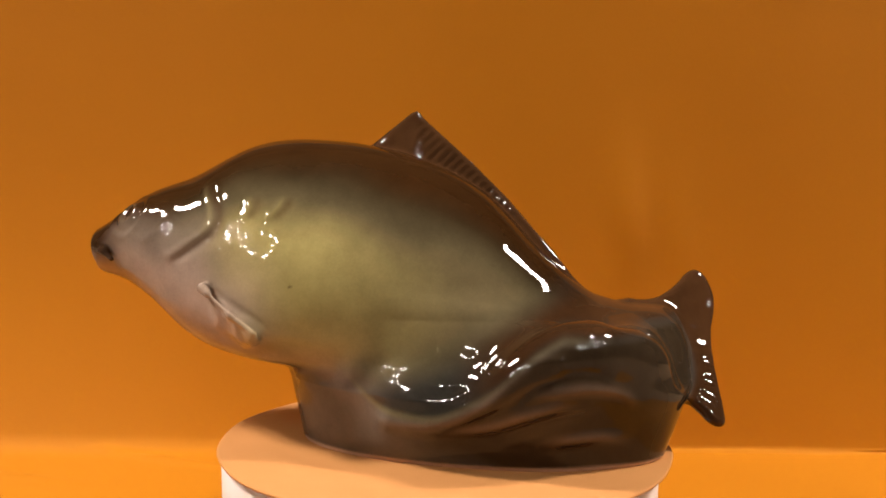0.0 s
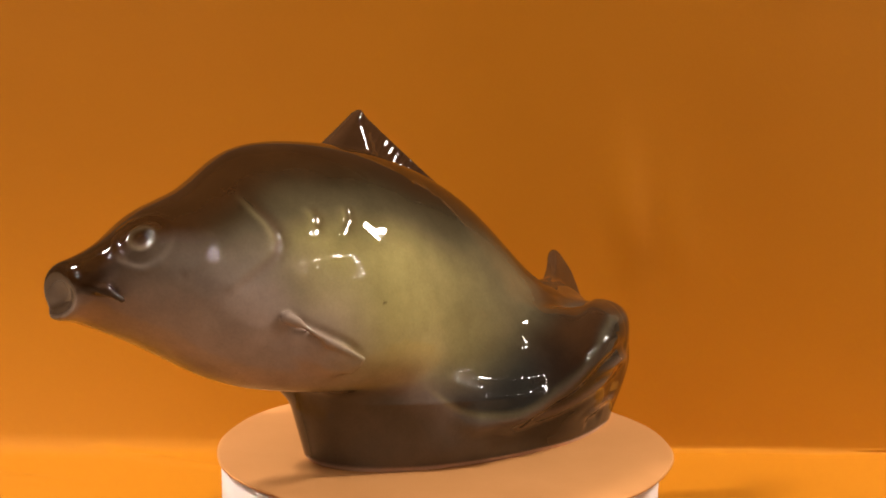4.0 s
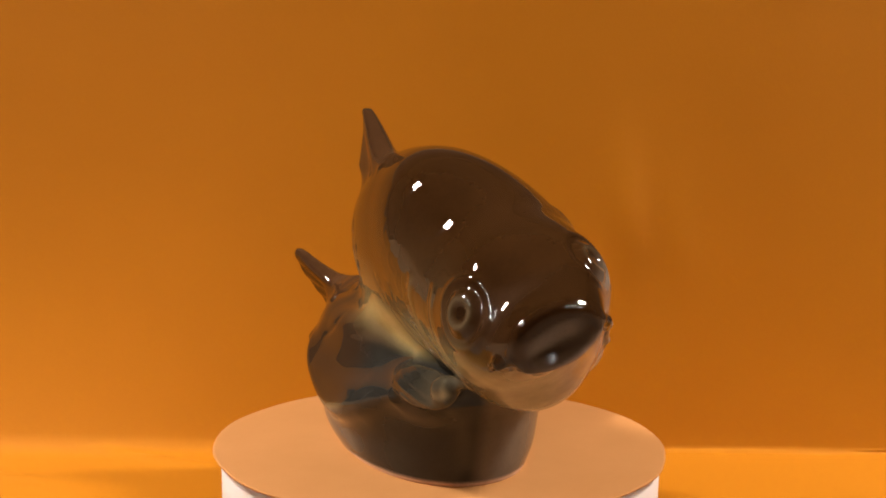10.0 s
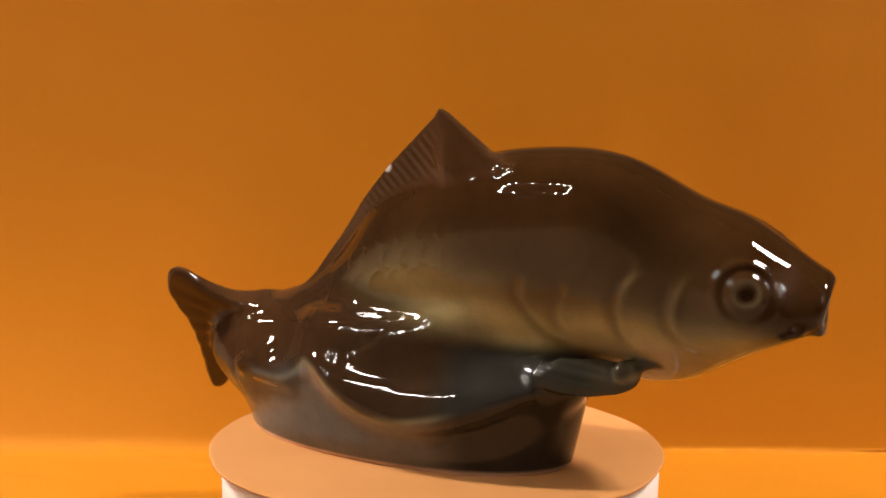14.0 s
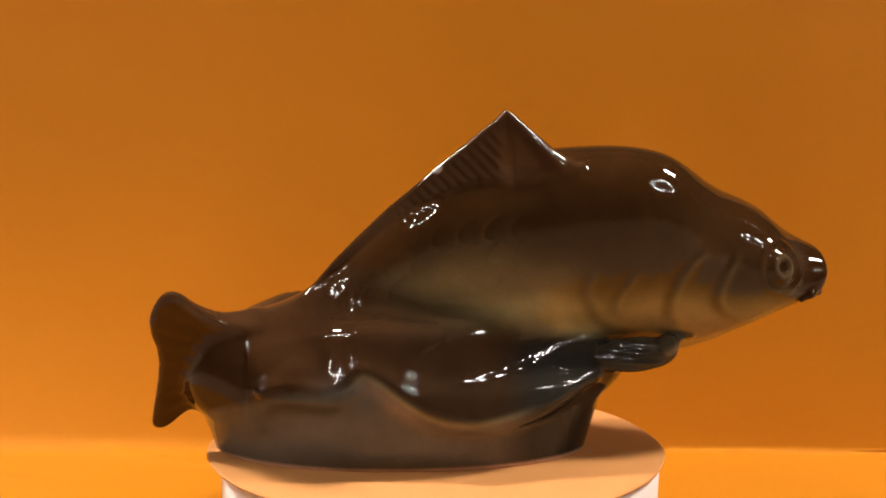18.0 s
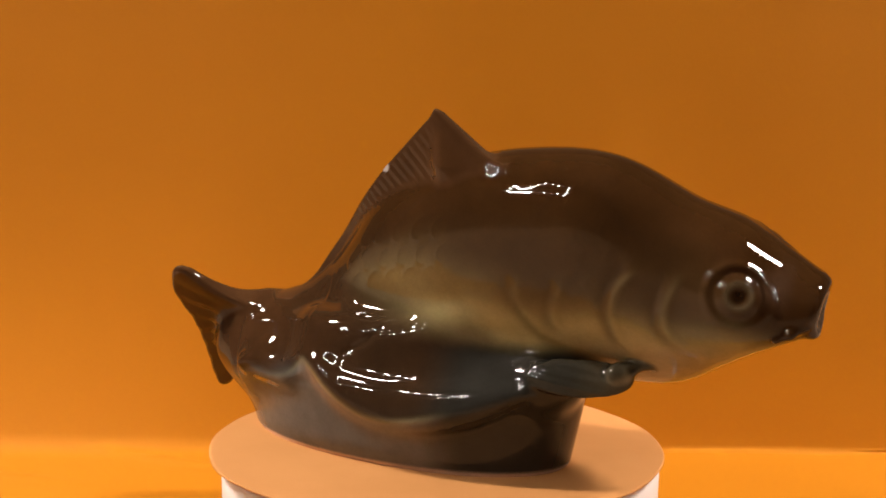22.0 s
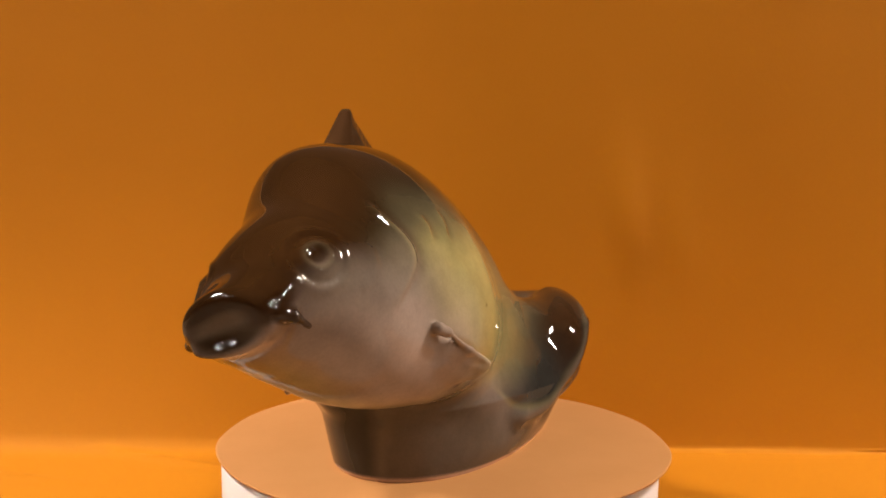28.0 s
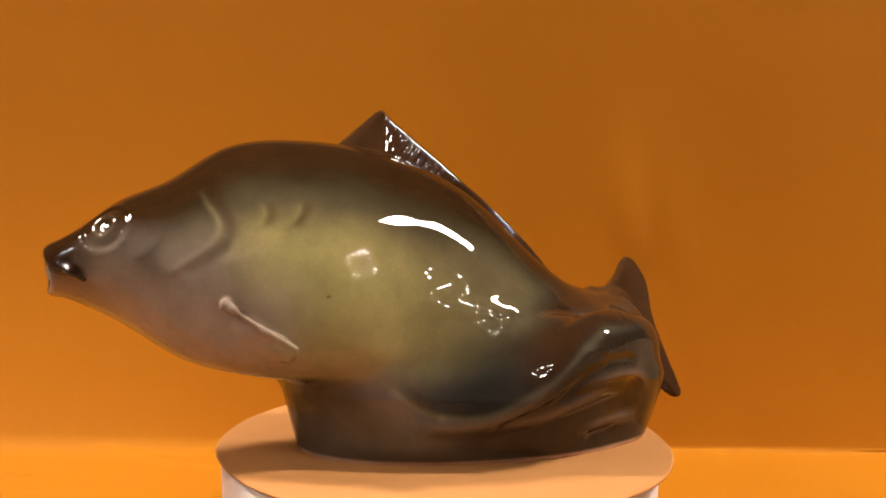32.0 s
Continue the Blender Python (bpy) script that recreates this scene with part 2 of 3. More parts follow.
def skirt(p):
    """The swell of water that carries the belly, drawn in towards its top."""
    x, y, z = p
    px, py, pa, pb, turn, wa, wb, high = WATER
    k = np.clip(z - 25.0, -20, high - 25.0) / 25.0
    c, s = np.cos(turn), np.sin(turn)
    dx = x - px + 5.5 * np.clip(k, 0, 1)
    u, v = c * dx + s * (y - py), -s * dx + c * (y - py)
    ra, rb = pa + np.where(k > 0, wa, 5.0) * k, pb + np.where(k > 0, wb, 6.0) * k
    r = np.sqrt((u / ra) ** 2 + (v / rb) ** 2) + 1e-6
    g = np.sqrt((u / ra ** 2) ** 2 + (v / rb ** 2) ** 2) / r
    d = (r - 1) / np.maximum(g, 1 / np.maximum(ra, rb))
    return carve(carve(d, z - high, 6), GROUND + 4 - z, 6)


def lump(p, mid, radii, rot=0.0, tilt=0.0):
    x, y, z = p[0] - mid[0], p[1] - mid[1], p[2] - mid[2]
    c, s = math.cos(rot), math.sin(rot)
    u, v = c * x + s * y, -s * x + c * y
    c, s = math.cos(tilt), math.sin(tilt)
    u, z = c * u + s * z, -s * u + c * z
    r = np.sqrt((u / radii[0]) ** 2 + (v / radii[1]) ** 2 + (z / radii[2]) ** 2) + 1e-6
    g = np.sqrt((u / radii[0] ** 2) ** 2 + (v / radii[1] ** 2) ** 2 + (z / radii[2] ** 2) ** 2) / r
    return (r - 1) / np.maximum(g, 1 / max(radii))


def rod(p, a, b, ra, rb):
    a, b = np.asarray(a, float), np.asarray(b, float)
    e = b - a
    w = [p[i] - a[i] for i in range(3)]
    t = np.clip((w[0] * e[0] + w[1] * e[1] + w[2] * e[2]) / (e @ e), 0, 1)
    return np.sqrt(sum((w[i] - t * e[i]) ** 2 for i in range(3))) - (ra + (rb - ra) * t)


def chain(p, pts, radii, k=2.0):
    """A rope of water: a soft chain of rods through a curve's points."""
    d = None
    for i in range(len(pts) - 1):
        q = rod(p, pts[i], pts[i + 1], radii[i], radii[i + 1])
        d = q if d is None else blend(d, q, k)
    return d


def ridge(p, pts, out, high, lean):
    """A smooth swell along a curve: each cross-section is an oval, out across and high along its lean from upright."""
    pts = sorted(pts, key=lambda q: q[1])
    ys = [q[1] for q in pts]
    y = np.clip(p[1], ys[0], ys[-1])
    cx, cz = spline(ys, [q[0] for q in pts], y), spline(ys, [q[2] for q in pts], y)
    sx, sz = (spline(ys, [q[i] for q in pts], np.clip(y + 0.5, ys[0], ys[-1])) - c for i, c in ((0, cx), (2, cz)))
    k = np.sqrt(1 + 4 * (sx ** 2 + sz ** 2))
    t = (y - ys[0]) / (ys[-1] - ys[0])
    taper = 0.35 + 0.65 * step(0, 0.22, t) * step(1, 0.78, t)
    c, s = math.cos(lean), math.sin(lean)
    dx, dz, dy = p[0] - cx, p[2] - cz, p[1] - y
    u, v = (dx * c + dz * s) / k, (-dx * s + dz * c) / k
    a, b = out * taper, high * taper
    v = np.where(v > 0, v * a / b, v)
    return np.sqrt(u * u + v * v + dy * dy) - a


def outline(u, v, poly):
    d, inside = np.full(u.shape, 1e9), np.zeros(u.shape, bool)
    for (ax, ay), (bx, by) in zip(poly, poly[1:] + poly[:1]):
        ex, ey = bx - ax, by - ay
        t = np.clip(((u - ax) * ex + (v - ay) * ey) / (ex * ex + ey * ey), 0, 1)
        d = np.minimum(d, (u - ax - t * ex) ** 2 + (v - ay - t * ey) ** 2)
        inside ^= ((ay > v) != (by > v)) & (u < (bx - ax) * (v - ay) / (by - ay + 1e-9) + ax)
    d = np.sqrt(d)
    return np.where(inside, -d, d)


def rounded(poly, times=2):
    """The outline with its corners cut twice."""
    for _ in range(times):
        poly = [q for (ax, ay), (bx, by) in zip(poly, poly[1:] + poly[:1])
                for q in ((ax * 0.75 + bx * 0.25, ay * 0.75 + by * 0.25), (ax * 0.25 + bx * 0.75, ay * 0.25 + by * 0.75))]
    return poly


def plate(p, mid, along, up):
    """Where a point lies on a flat fin: along it, up it and off it."""
    along, up = np.asarray(along, float), np.asarray(up, float)
    e1 = along / np.linalg.norm(along)
    e2 = up - e1 * (up @ e1)
    e2 /= np.linalg.norm(e2)
    n = np.cross(e1, e2)
    w = [p[i] - mid[i] for i in range(3)]
    u, v, h = (sum(w[i] * e[i] for i in range(3)) for e in (e1, e2, n))
    return u, v, h


TAIL_TIP, TAIL_LOW, TAIL_ROOT = np.array([-27.6, 87, 57.4]), np.array([1.1, 89.7, 13.8]), np.array([-6.0, 58, 37.0])


def tail(p):
    mid = (TAIL_TIP + TAIL_LOW) / 2
    u, v, h = plate(p, mid, TAIL_ROOT - mid, TAIL_TIP - TAIL_LOW)
    poly = rounded([(32, 14), (18, 14.5), (8, 21), (2, 28), (-3, 28), (-6, 21), (-6, 14), (-2.5, 4), (-2, -8), (-3, -22), (-3, -29),
                    (2, -29), (7, -22), (16, -15), (32, -13)])
    fan = np.arctan2(v, 34 - u)
    rays = 0.11 * np.sin(fan * 34) * step(16, 4, u) * np.where(h > 0, 1.6, 0.5)
    thick = 1.5 + 0.11 * np.clip(u + 3, 0, 33)
    return carve(outline(u, v, poly), np.abs(h) - thick - rays, 2.4)


FIN_Y = [-34, -27, -14, -11.8, -9, 8, 21, 37, 50]
FIN_Z = [96.5, 101.2, 112.0, 113, 110, 95.3, 83.2, 65.8, 50.0]


def dorsal(p):
    x, y, z = p
    r, b = spline(ST_Y, ST_R, y), spline(ST_Y, ST_B, y)
    zr = spline(ST_Y, ST_CZ, y) + b * np.cos(r)
    xr = spline(ST_Y, ST_CX, y) - b * np.sin(r)
    top = np.interp(y, FIN_Y, FIN_Z)
    side = x - (xr + 1.0 - 1.3 * step(34, 12, y) - 0.23 * (z - zr))
    slope = np.where(y < -11.8, 1.41, 1.34)
    lay = (y - z) * 0.7
    rays = 0.15 * np.sin(lay * 2.3) * step(-14, -8, y) * step(30, 12, y) * step(0.8, 3.0, top - z)
    thick = 1.1 + 0.7 * bell(y + 0.95 * (112 - z) * 1.0 + 13.0, 3.2) + (0.10 + 0.12 * bell(y + 16, 12)) * np.clip(top - z, 0, 16) + 0.16 * np.clip(111 - z, 0, 15) * step(-9, -15, y)
    d = carve((z - top) / slope, np.abs(side) - thick - rays, 1.4)
    return np.maximum(np.maximum(d, zr - 8 - z), np.maximum(y - 51, -36 - y))


FIN_MID, FIN_SIZE = (-27.2, -58.0, 36.6), (5.6, 14.8, 2.3)
MOUTH = ((-17.6, -127.0, 61.0), (11.5, 6.2, 5.0))
EYE_R, EYE_L = (-35.6, -103.0, 65.1), (-2.6, -106.4, 77.1)
LIP_RIGHT = [(-33.0, 33, 35.5), (-36.0, 26, 33.0), (-37.2, 16, 26.5), (-37.8, 4, 21.5), (-37.4, -10, 20.5), (-35.2, -24, 24.0), (-31, -42, 31)]
LIP_REAR = [(-21, 65, 25.5), (-26, 58, 27.5), (-29.5, 50, 27.5), (-32.0, 40, 27.5), (-33.5, 32, 30)]
LIP_LEFT = [(28.5, -12, 19), (33.5, 2, 20), (36, 14, 26), (37.5, 24, 34), (35.5, 36, 40), (30, 47, 42)]
# lines of the modelled water and skin, seen from the side: along, up
CREST_LEFT = [(-34, 21), (-22, 17), (-8, 16.8), (5, 19.8), (14, 25.6), (22, 33.8), (30, 39.3), (38, 43)]
HOLLOW_LEFT = [(-28, 31), (-19, 23.5), (-9, 21), (2, 21.6), (10, 25.6), (18, 31.5), (24, 37), (30, 42.5), (38, 47)]
RUNNEL = [(2, 15.5), (12, 19.0), (22, 25.5), (31, 32.5), (41, 35)]
FOLDS = [[(0, 14), (6, 16.0), (16, 18.0), (29, 23.7), (39, 26.5), (46, 26)], [(27, 29), (34, 30.5), (47, 31.2), (56, 28.5), (63, 22)], [(30, 12.5), (40, 14.0), (54, 14.2), (62, 12)]]
TROUGHS = [[(14, 14), (28, 18.5), (40, 21.5), (54, 22)], [(34, 34.5), (44, 36), (54, 33.5)], [(36, 9), (52, 9.5)]]
GILL_LEFT = [(-79.5, 89), (-77.5, 83.5), (-75.6, 80.0), (-75.0, 76.3), (-76.6, 72.7), (-80.8, 69.4), (-85.2, 66.4), (-91, 63)]
SCALES_LEFT = [[(-62.8, 85), (-61.9, 80.5), (-65.0, 76.4)], [(-50.2, 85), (-52.4, 80.5), (-57.0, 76.6)]]
CHEEK_LEFT = [(-90, 79), (-91.5, 75), (-95, 71), (-100, 68)]
GILLS_RIGHT = [([(-88.5, 71), (-84.5, 63), (-83.2, 58), (-83.6, 54), (-87, 49.5), (-92, 47.2), (-98, 46)], 0.55),
               ([(-77, 71), (-71, 65), (-68.8, 59), (-68.6, 53), (-70.2, 48), (-75.4, 44.4)], 0.75),
               ([(-55.5, 66), (-52.5, 60), (-50.5, 55), (-51.5, 50.5), (-56, 48.5)], 0.40),
               ([(-42, 67), (-40, 59), (-43, 52.4), (-47, 47.6), (-57, 44.5)], 0.45)]


def stroke(y, z, pts, width, fade=0.12):
    """How near a side-view line is, from 0 to 1, thinning out at its ends."""
    pts = np.asarray(pts, float)
    run = np.concatenate([[0], np.cumsum(np.hypot(*np.diff(pts, axis=0).T))])
    s = np.linspace(0, run[-1], 4 * len(pts))
    cy, cz = spline(run, pts[:, 0], s), spline(run, pts[:, 1], s)
    near, where = np.full(y.shape, 1e9), np.zeros(y.shape)
    for i in range(len(s) - 1):
        ey, ez = cy[i + 1] - cy[i], cz[i + 1] - cz[i]
        t = np.clip(((y - cy[i]) * ey + (z - cz[i]) * ez) / (ey * ey + ez * ez), 0, 1)
        q = (y - cy[i] - t * ey) ** 2 + (z - cz[i] - t * ez) ** 2
        less = q < near
        near[less], where[less] = q[less], (i + t[less]) / (len(s) - 1)
    return np.exp(-near / width ** 2) * step(0, fade, where) * step(1, 1 - fade, where)


def gape(p):
    """The mouth faces forwards and a little down."""
    return p[0], p[1] + 0.15 * (p[2] - 62.5), p[2]


def distance(p):
    """Signed distance to the whole figure, in millimetres."""
    x, y, z = p
    d = body(p)
    d = blend(d, lump(p, HUMP[:3], HUMP[3:6], HUMP[6], HUMP[7]), 10)
    d = blend(d, plinth(p), 8)
    d = blend(d, skirt(p), 11)
    d = blend(d, ridge(p, LIP_RIGHT, 2.5, 9.0, -0.62), 8.0)
    d = blend(d, ridge(p, LIP_REAR, 2.4, 8.0, -0.5), 5.0)
    d = blend(d, lump(p, (-10.5, 54.0, 31.5), (13.5, 21.0, 14.0), -0.1, 0.15), 9)
    d = blend(d, rod(p, (-25, 50, 32), (-28.6, 60, 28.6), 3.5, 1.2), 4)
    d = blend(d, ridge(p, LIP_LEFT, 2.2, 5.0, 0.5), 10)
    d = blend(d, lump(p, (24.0, 30.0, 38.0), (7.0, 18.0, 8.5)), 6)
    d = blend(d, lump(p, (9.0, 59.0, 26.0), (15.0, 12.0, 18.0)), 12)
    d = blend(d, lump(p, (-8.0, 66.0, 31.0), (10.0, 14.0, 12.0)), 14)
    d = blend(d, tail(p), 3.5)
    d = blend(d, dorsal(p), 2.2)
    # paired fins
    d = blend(d, rod(p, (18.8, -75.2, 55.6), (20.3, -73.2, 54.3), 1.8, 1.4), 1.5)
    d = blend(d, chain(p, [(21.0, -73, 54.5), (24.8, -65, 48.5), (28.2, -56.5, 43.5)], [0.8, 0.8, 0.6]), 1.6)
    d = blend(d, chain(p, [(19.0, -70, 50), (23.3, -62, 44.5), (26.6, -57, 41.8)], [1.4, 1.2, 0.7]), 3.5)
    d = blend(d, chain(p, [(17.0, -68, 46), (20.5, -61, 41), (24.0, -58, 40)], [1.8, 1.7, 1.1]), 5.0)
    d = blend(d, rod(p, (-25.6, -69.8, 39.2), (-26.6, -68.0, 38.8), 1.9, 1.8), 2.0)
    d = blend(d, lump(p, FIN_MID, FIN_SIZE, 0.2, 1.15), 3.5)
    d = blend(d, rod(p, (-24.5, -69, 39.5), (-21.8, -77.5, 41.5), 1.5, 0.8), 2.5)
    d = blend(d, lump(p, (-20.0, -42.0, 32.0), (7.0, 13.0, 6.5)), 8.0)
    d = blend(d, lump(p, (-14.0, -44.0, 31.0), (11.0, 8.5, 6.0)), 6.0)
    # mouth and barbels
    d = blend(d, lump(p, (-20.5, -120.6, 57.0), (7.0, 1.9, 2.0), 0.0, 0.30), 2.5)
    d = carve(d, -lump(gape(p), MOUTH[0], MOUTH[1], 0.0, 0.33), 2.0)
    d = blend(d, chain(p, [(-7.5, -119, 65), (-4.5, -116, 64), (-2.5, -112.5, 61.5)], [1.3, 1.1, 0.8]), 1.2)
    d = blend(d, chain(p, [(-29.0, -118.5, 57.5), (-30.8, -115.5, 55.5), (-31.0, -112, 53.5)], [1.2, 1.1, 0.8]), 1.2)
    return d


def relief(p):
    """Modelled detail that stands out from the skin or is cut into it, in millimetres."""
    x, y, z = p
    h = np.zeros(x.shape)
    u, v, a, b = section(p)
    for eye, sign in ((EYE_R, -1), (EYE_L, 1)):
        side = step(-2, 4, u * sign)
        r = np.sqrt((x - eye[0]) ** 2 + (y - eye[1]) ** 2 + (z - eye[2]) ** 2)
        h += side * (0.35 * step(7.4, 4.2, r) + (0.28 if sign > 0 else 0.42) * bell(r - 8.5, 1.2) - 0.38 * bell(r - 6.4, 1.0) + 0.4 * bell(r - 3.6, 0.7)
                     - 0.5 * step(2.9, 1.6, r))
    # gill covers, and fainter folds behind them
    left, right = step(4, 10, u), step(-4, -10, u)
    h += left * (0.6 * stroke(y, z, GILL_LEFT, 1.6) - 0.55 * stroke(y - 3.4, z, GILL_LEFT, 1.7) + 0.25 * stroke(y + 4, z, GILL_LEFT, 4.0))
    h += left * 0.3 * stroke(y, z, CHEEK_LEFT, 1.5)
    for line in SCALES_LEFT:
        h += left * (0.38 * stroke(y, z, line, 1.3, 0.3) - 0.3 * stroke(y - 2.6, z, line, 1.5, 0.3))
    for line, high in GILLS_RIGHT:
        h += right * 0.6 * high * (stroke(y, z, line, 1.8) - 0.7 * stroke(y - 3.2, z, line, 1.6) + 0.4 * stroke(y + 4, z, line, 4.0))
    # the wave: crests, hollows and folds of the water
    h += left * (0.45 * stroke(y, z, CREST_LEFT, 2.8) - 0.35 * stroke(y, z, HOLLOW_LEFT, 2.6) - 0.8 * stroke(y, z, RUNNEL, 1.7))
    for line in FOLDS:
        h += left * 1.1 * stroke(y, z, line, 2.1, 0.3)
    for line in TROUGHS:
        h -= left * 0.8 * stroke(y, z, line, 2.4, 0.3)
    h += left * 0.5 * stroke(y, z, [(27, 38.5), (33, 40.5), (38, 39.5), (37, 37)], 1.3, 0.3)
    h += right * 0.18 * stroke(y, z, [(68, 39.5), (60.6, 41.3), (50.6, 43.0), (40, 45.2), (32, 46.5), (20, 47)], 1.7, 0.25)
    h += right * 0.42 * stroke(y, z, [(65, 28), (60, 29.8), (49.5, 31), (42, 30.4), (36, 33.5), (31.6, 36.3), (25, 34.3), (18, 29.5)], 1.6, 0.2)
    h -= right * 0.45 * stroke(y, z, [(18, 37), (8.4, 42.3), (3, 48)], 1.1, 0.3)
    # the groove over the fin at the breast
    h -= left * 0.6 * stroke(y, z, [(-74, 56.5), (-70, 53.5), (-64, 50.0), (-58, 47.0), (-53, 42.5)], 1.2, 0.2)
    for bump in ((11.0, -60.0, 82.0), (15.5, -71.0, 67.5), (16.5, -37.5, 77.5), (17.0, -64.0, 70.0)):
        h += 0.28 * bell(np.sqrt((x - bump[0]) ** 2 + (y - bump[1]) ** 2 + (z - bump[2]) ** 2), 2.8)
    # rows of scales, plainest behind the head and under the back fin
    sy, sv = (y + 0.35 * v) / 7.6, v / 6.6
    row = np.floor(sv)
    fy = sy + 0.5 * (row % 2)
    cx, cv = fy - np.floor(fy) - 0.12, sv - row - 0.5
    arc = np.sqrt(cx ** 2 + (cv * 1.1) ** 2)
    where = step(-74, -66, y) * step(48, 36, y) * step(0.90, 0.74, np.abs(v / b)) * step(1.3, 1.05, np.sqrt((u / a) ** 2 + (v / b) ** 2))
    where *= np.maximum(0.5 * step(-48, -64, y), step(-26, -12, y) * step(0.35, 0.55, v / b)) * np.where(u < 0, 1.0, 0.2)
    h += where * 0.2 * bell(arc - 0.5, 0.09) * step(-0.05, 0.2, cx)
    # rays of the lower fin
    fin = step(2.0, 0.6, lump(p, FIN_MID, FIN_SIZE, 0.2, 1.15))
    nub = np.sqrt((y + 69.4) ** 2 + (z - 38.6) ** 2)
    h += fin * 0.16 * np.sin((z - 36.5 - 0.16 * (y + 57)) * 2.2) * step(-68, -62, y)
    h += step(-20, -24, x) * (0.28 * bell(nub - 3.0, 0.9) - 0.3 * bell(nub, 1.6))
    return h


def paint(p):
    """The airbrushed colours under the glaze, with some light and shade painted in."""
    x, y, z = p
    u, v, a, b = section(p)
    rel = v / b
    n1 = np.sin(x * 0.21 + 1.3) * np.sin(y * 0.17 + 0.4) * np.sin(z * 0.19)
    left = step(-4, 7, u)
    right = 1 - left
    back = np.array([0.031, 0.0125, 0.0035])
    olive = np.array([0.33, 0.275, 0.105])
    moss = np.array([0.12, 0.095, 0.048])
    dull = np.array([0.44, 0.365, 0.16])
    belly = np.array([0.36, 0.265, 0.215])
    slate = np.array([0.072, 0.067, 0.058])
    blue = np.array([0.033, 0.031, 0.026])
    umber = np.array([0.052, 0.023, 0.009])
    pink = np.array([0.40, 0.26, 0.18])
    col = np.ones((len(x), 3)) * back

    def over(c, k):
        k = np.clip(k, 0, 1)[:, None]
        col[:] = col * (1 - k) + c * k

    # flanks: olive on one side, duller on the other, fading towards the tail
    over(moss * 0.28, left * step(0.65, 0.05, rel + 0.035 * n1) * step(-100, -76, y) * step(62, 40, y))
    over(moss, left * step(0.42, -0.15, rel + 0.035 * n1) * step(-96, -76, y) * step(58, 40, y))
    over(olive, left * step(0.12, -0.32, rel + 0.035 * n1) * step(-86, -56, y) * step(14, -42, y))
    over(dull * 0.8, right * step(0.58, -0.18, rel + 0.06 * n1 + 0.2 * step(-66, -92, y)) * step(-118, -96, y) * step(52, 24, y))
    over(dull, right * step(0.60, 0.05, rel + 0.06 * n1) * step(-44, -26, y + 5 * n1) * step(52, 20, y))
    # gill and scale relief drawn in colour too: crests lit, grooves behind shaded
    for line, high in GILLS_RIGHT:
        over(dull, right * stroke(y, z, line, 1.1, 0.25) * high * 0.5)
        over(back, right * stroke(y - 2.8, z, line, 2.0, 0.25) * high * 0.8)
    over(np.array([0.34, 0.28, 0.13]), left * stroke(y, z, GILL_LEFT, 1.0, 0.35) * 0.4)
    over(back * 1.5, left * stroke(y - 3.0, z, GILL_LEFT, 1.8, 0.2) * 0.6)
    for line in SCALES_LEFT:
        over(np.array([0.30, 0.25, 0.10]), left * stroke(y, z, line, 0.9, 0.35) * 0.3)
        over(back * 2, left * stroke(y - 2.4, z, line, 1.6, 0.3) * 0.35)
    over(np.array([0.060, 0.034, 0.014]), right * step(1.0, 0.45, rel) * step(0.05, 0.3, rel) * step(-112, -90, y) * step(50, 15, y) * 0.6)
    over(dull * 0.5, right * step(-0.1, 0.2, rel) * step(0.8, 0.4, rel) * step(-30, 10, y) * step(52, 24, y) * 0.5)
    over(np.array([0.19, 0.15, 0.115]), left * step(0.35, -0.25, rel) * step(-118, -104, y) * step(-66, -82, y) * 0.8)
    # pale belly and throat
    over(belly, step(-16, 7, u) * step(76, 46, z + 4 * n1) * step(-42, -72, y))
    over(np.array([0.28, 0.215, 0.115]), step(6, -16, u) * step(54, 43, z + 3 * n1) * step(-42, -62, y))
    # water: dark glaze above the rims, slate below, paler crests
    rim_l = spline([q[0] for q in HOLLOW_LEFT], [q[1] - 1.0 for q in HOLLOW_LEFT], np.clip(y, -28, 38))
    rim_r = spline([-42, -24, -12, 0, 12, 22, 27.5, 31.6, 36.5, 43, 51, 62, 71, 81], [31, 25, 21.3, 19.6, 22.4, 29, 33.0, 34.4, 30, 28, 28.7, 26.2, 23.5, 18], np.clip(y, -42, 81))
    top_l = np.interp(y, [-40, -20, 0, 20, 40, 60], [26, 32, 37, 45, 54, 60])
    top_r = np.interp(y, [-50, -30, 0, 30, 60], [38, 46, 53, 58, 64])
    edge = np.where(u > 0, rim_l, rim_r)
    top = np.where(u > 0, top_l, top_r)
    wet = step(-44, -22, y)
    above = step(edge - 2.0, edge + 2.0, z) * wet
    over(blue * 0.7 * left[:, None] + np.array([0.033, 0.021, 0.012]) * right[:, None], above * step(top + 11, top - 9, z))
    over(blue * 0.6, above * right * step(edge + 7, edge + 1, z) * step(30, 10, y) * 0.55)
    over(umber * 0.65, (step(2, 30, y) * right * 0.8 + step(2, 24, y) * left) * step(edge - 1.5, edge + 3, z) * step(top + 6, top - 4, z))
    over(umber, step(40, 52, y) * step(edge - 1.5, edge + 3, z))
    over(umber * 0.6, above * right * step(top + 6, top - 6, z) * 0.5)
    under = np.maximum(step(edge + 1.0, edge - 3.0, z) * step(-62, -44, y), step(33, 28, z) * step(-22, -36, y))
    over(slate, under)
    over(np.array([0.030, 0.020, 0.011]), under * left * step(-20, 10, y))
    over(pink, under * left * stroke(y, z, CREST_LEFT, 1.6, 0.35) * 0.20)
    # foot lightened towards the front, standing in for low ambient light
    over(np.array([0.10, 0.078, 0.058]), under * step(4, -24, y))
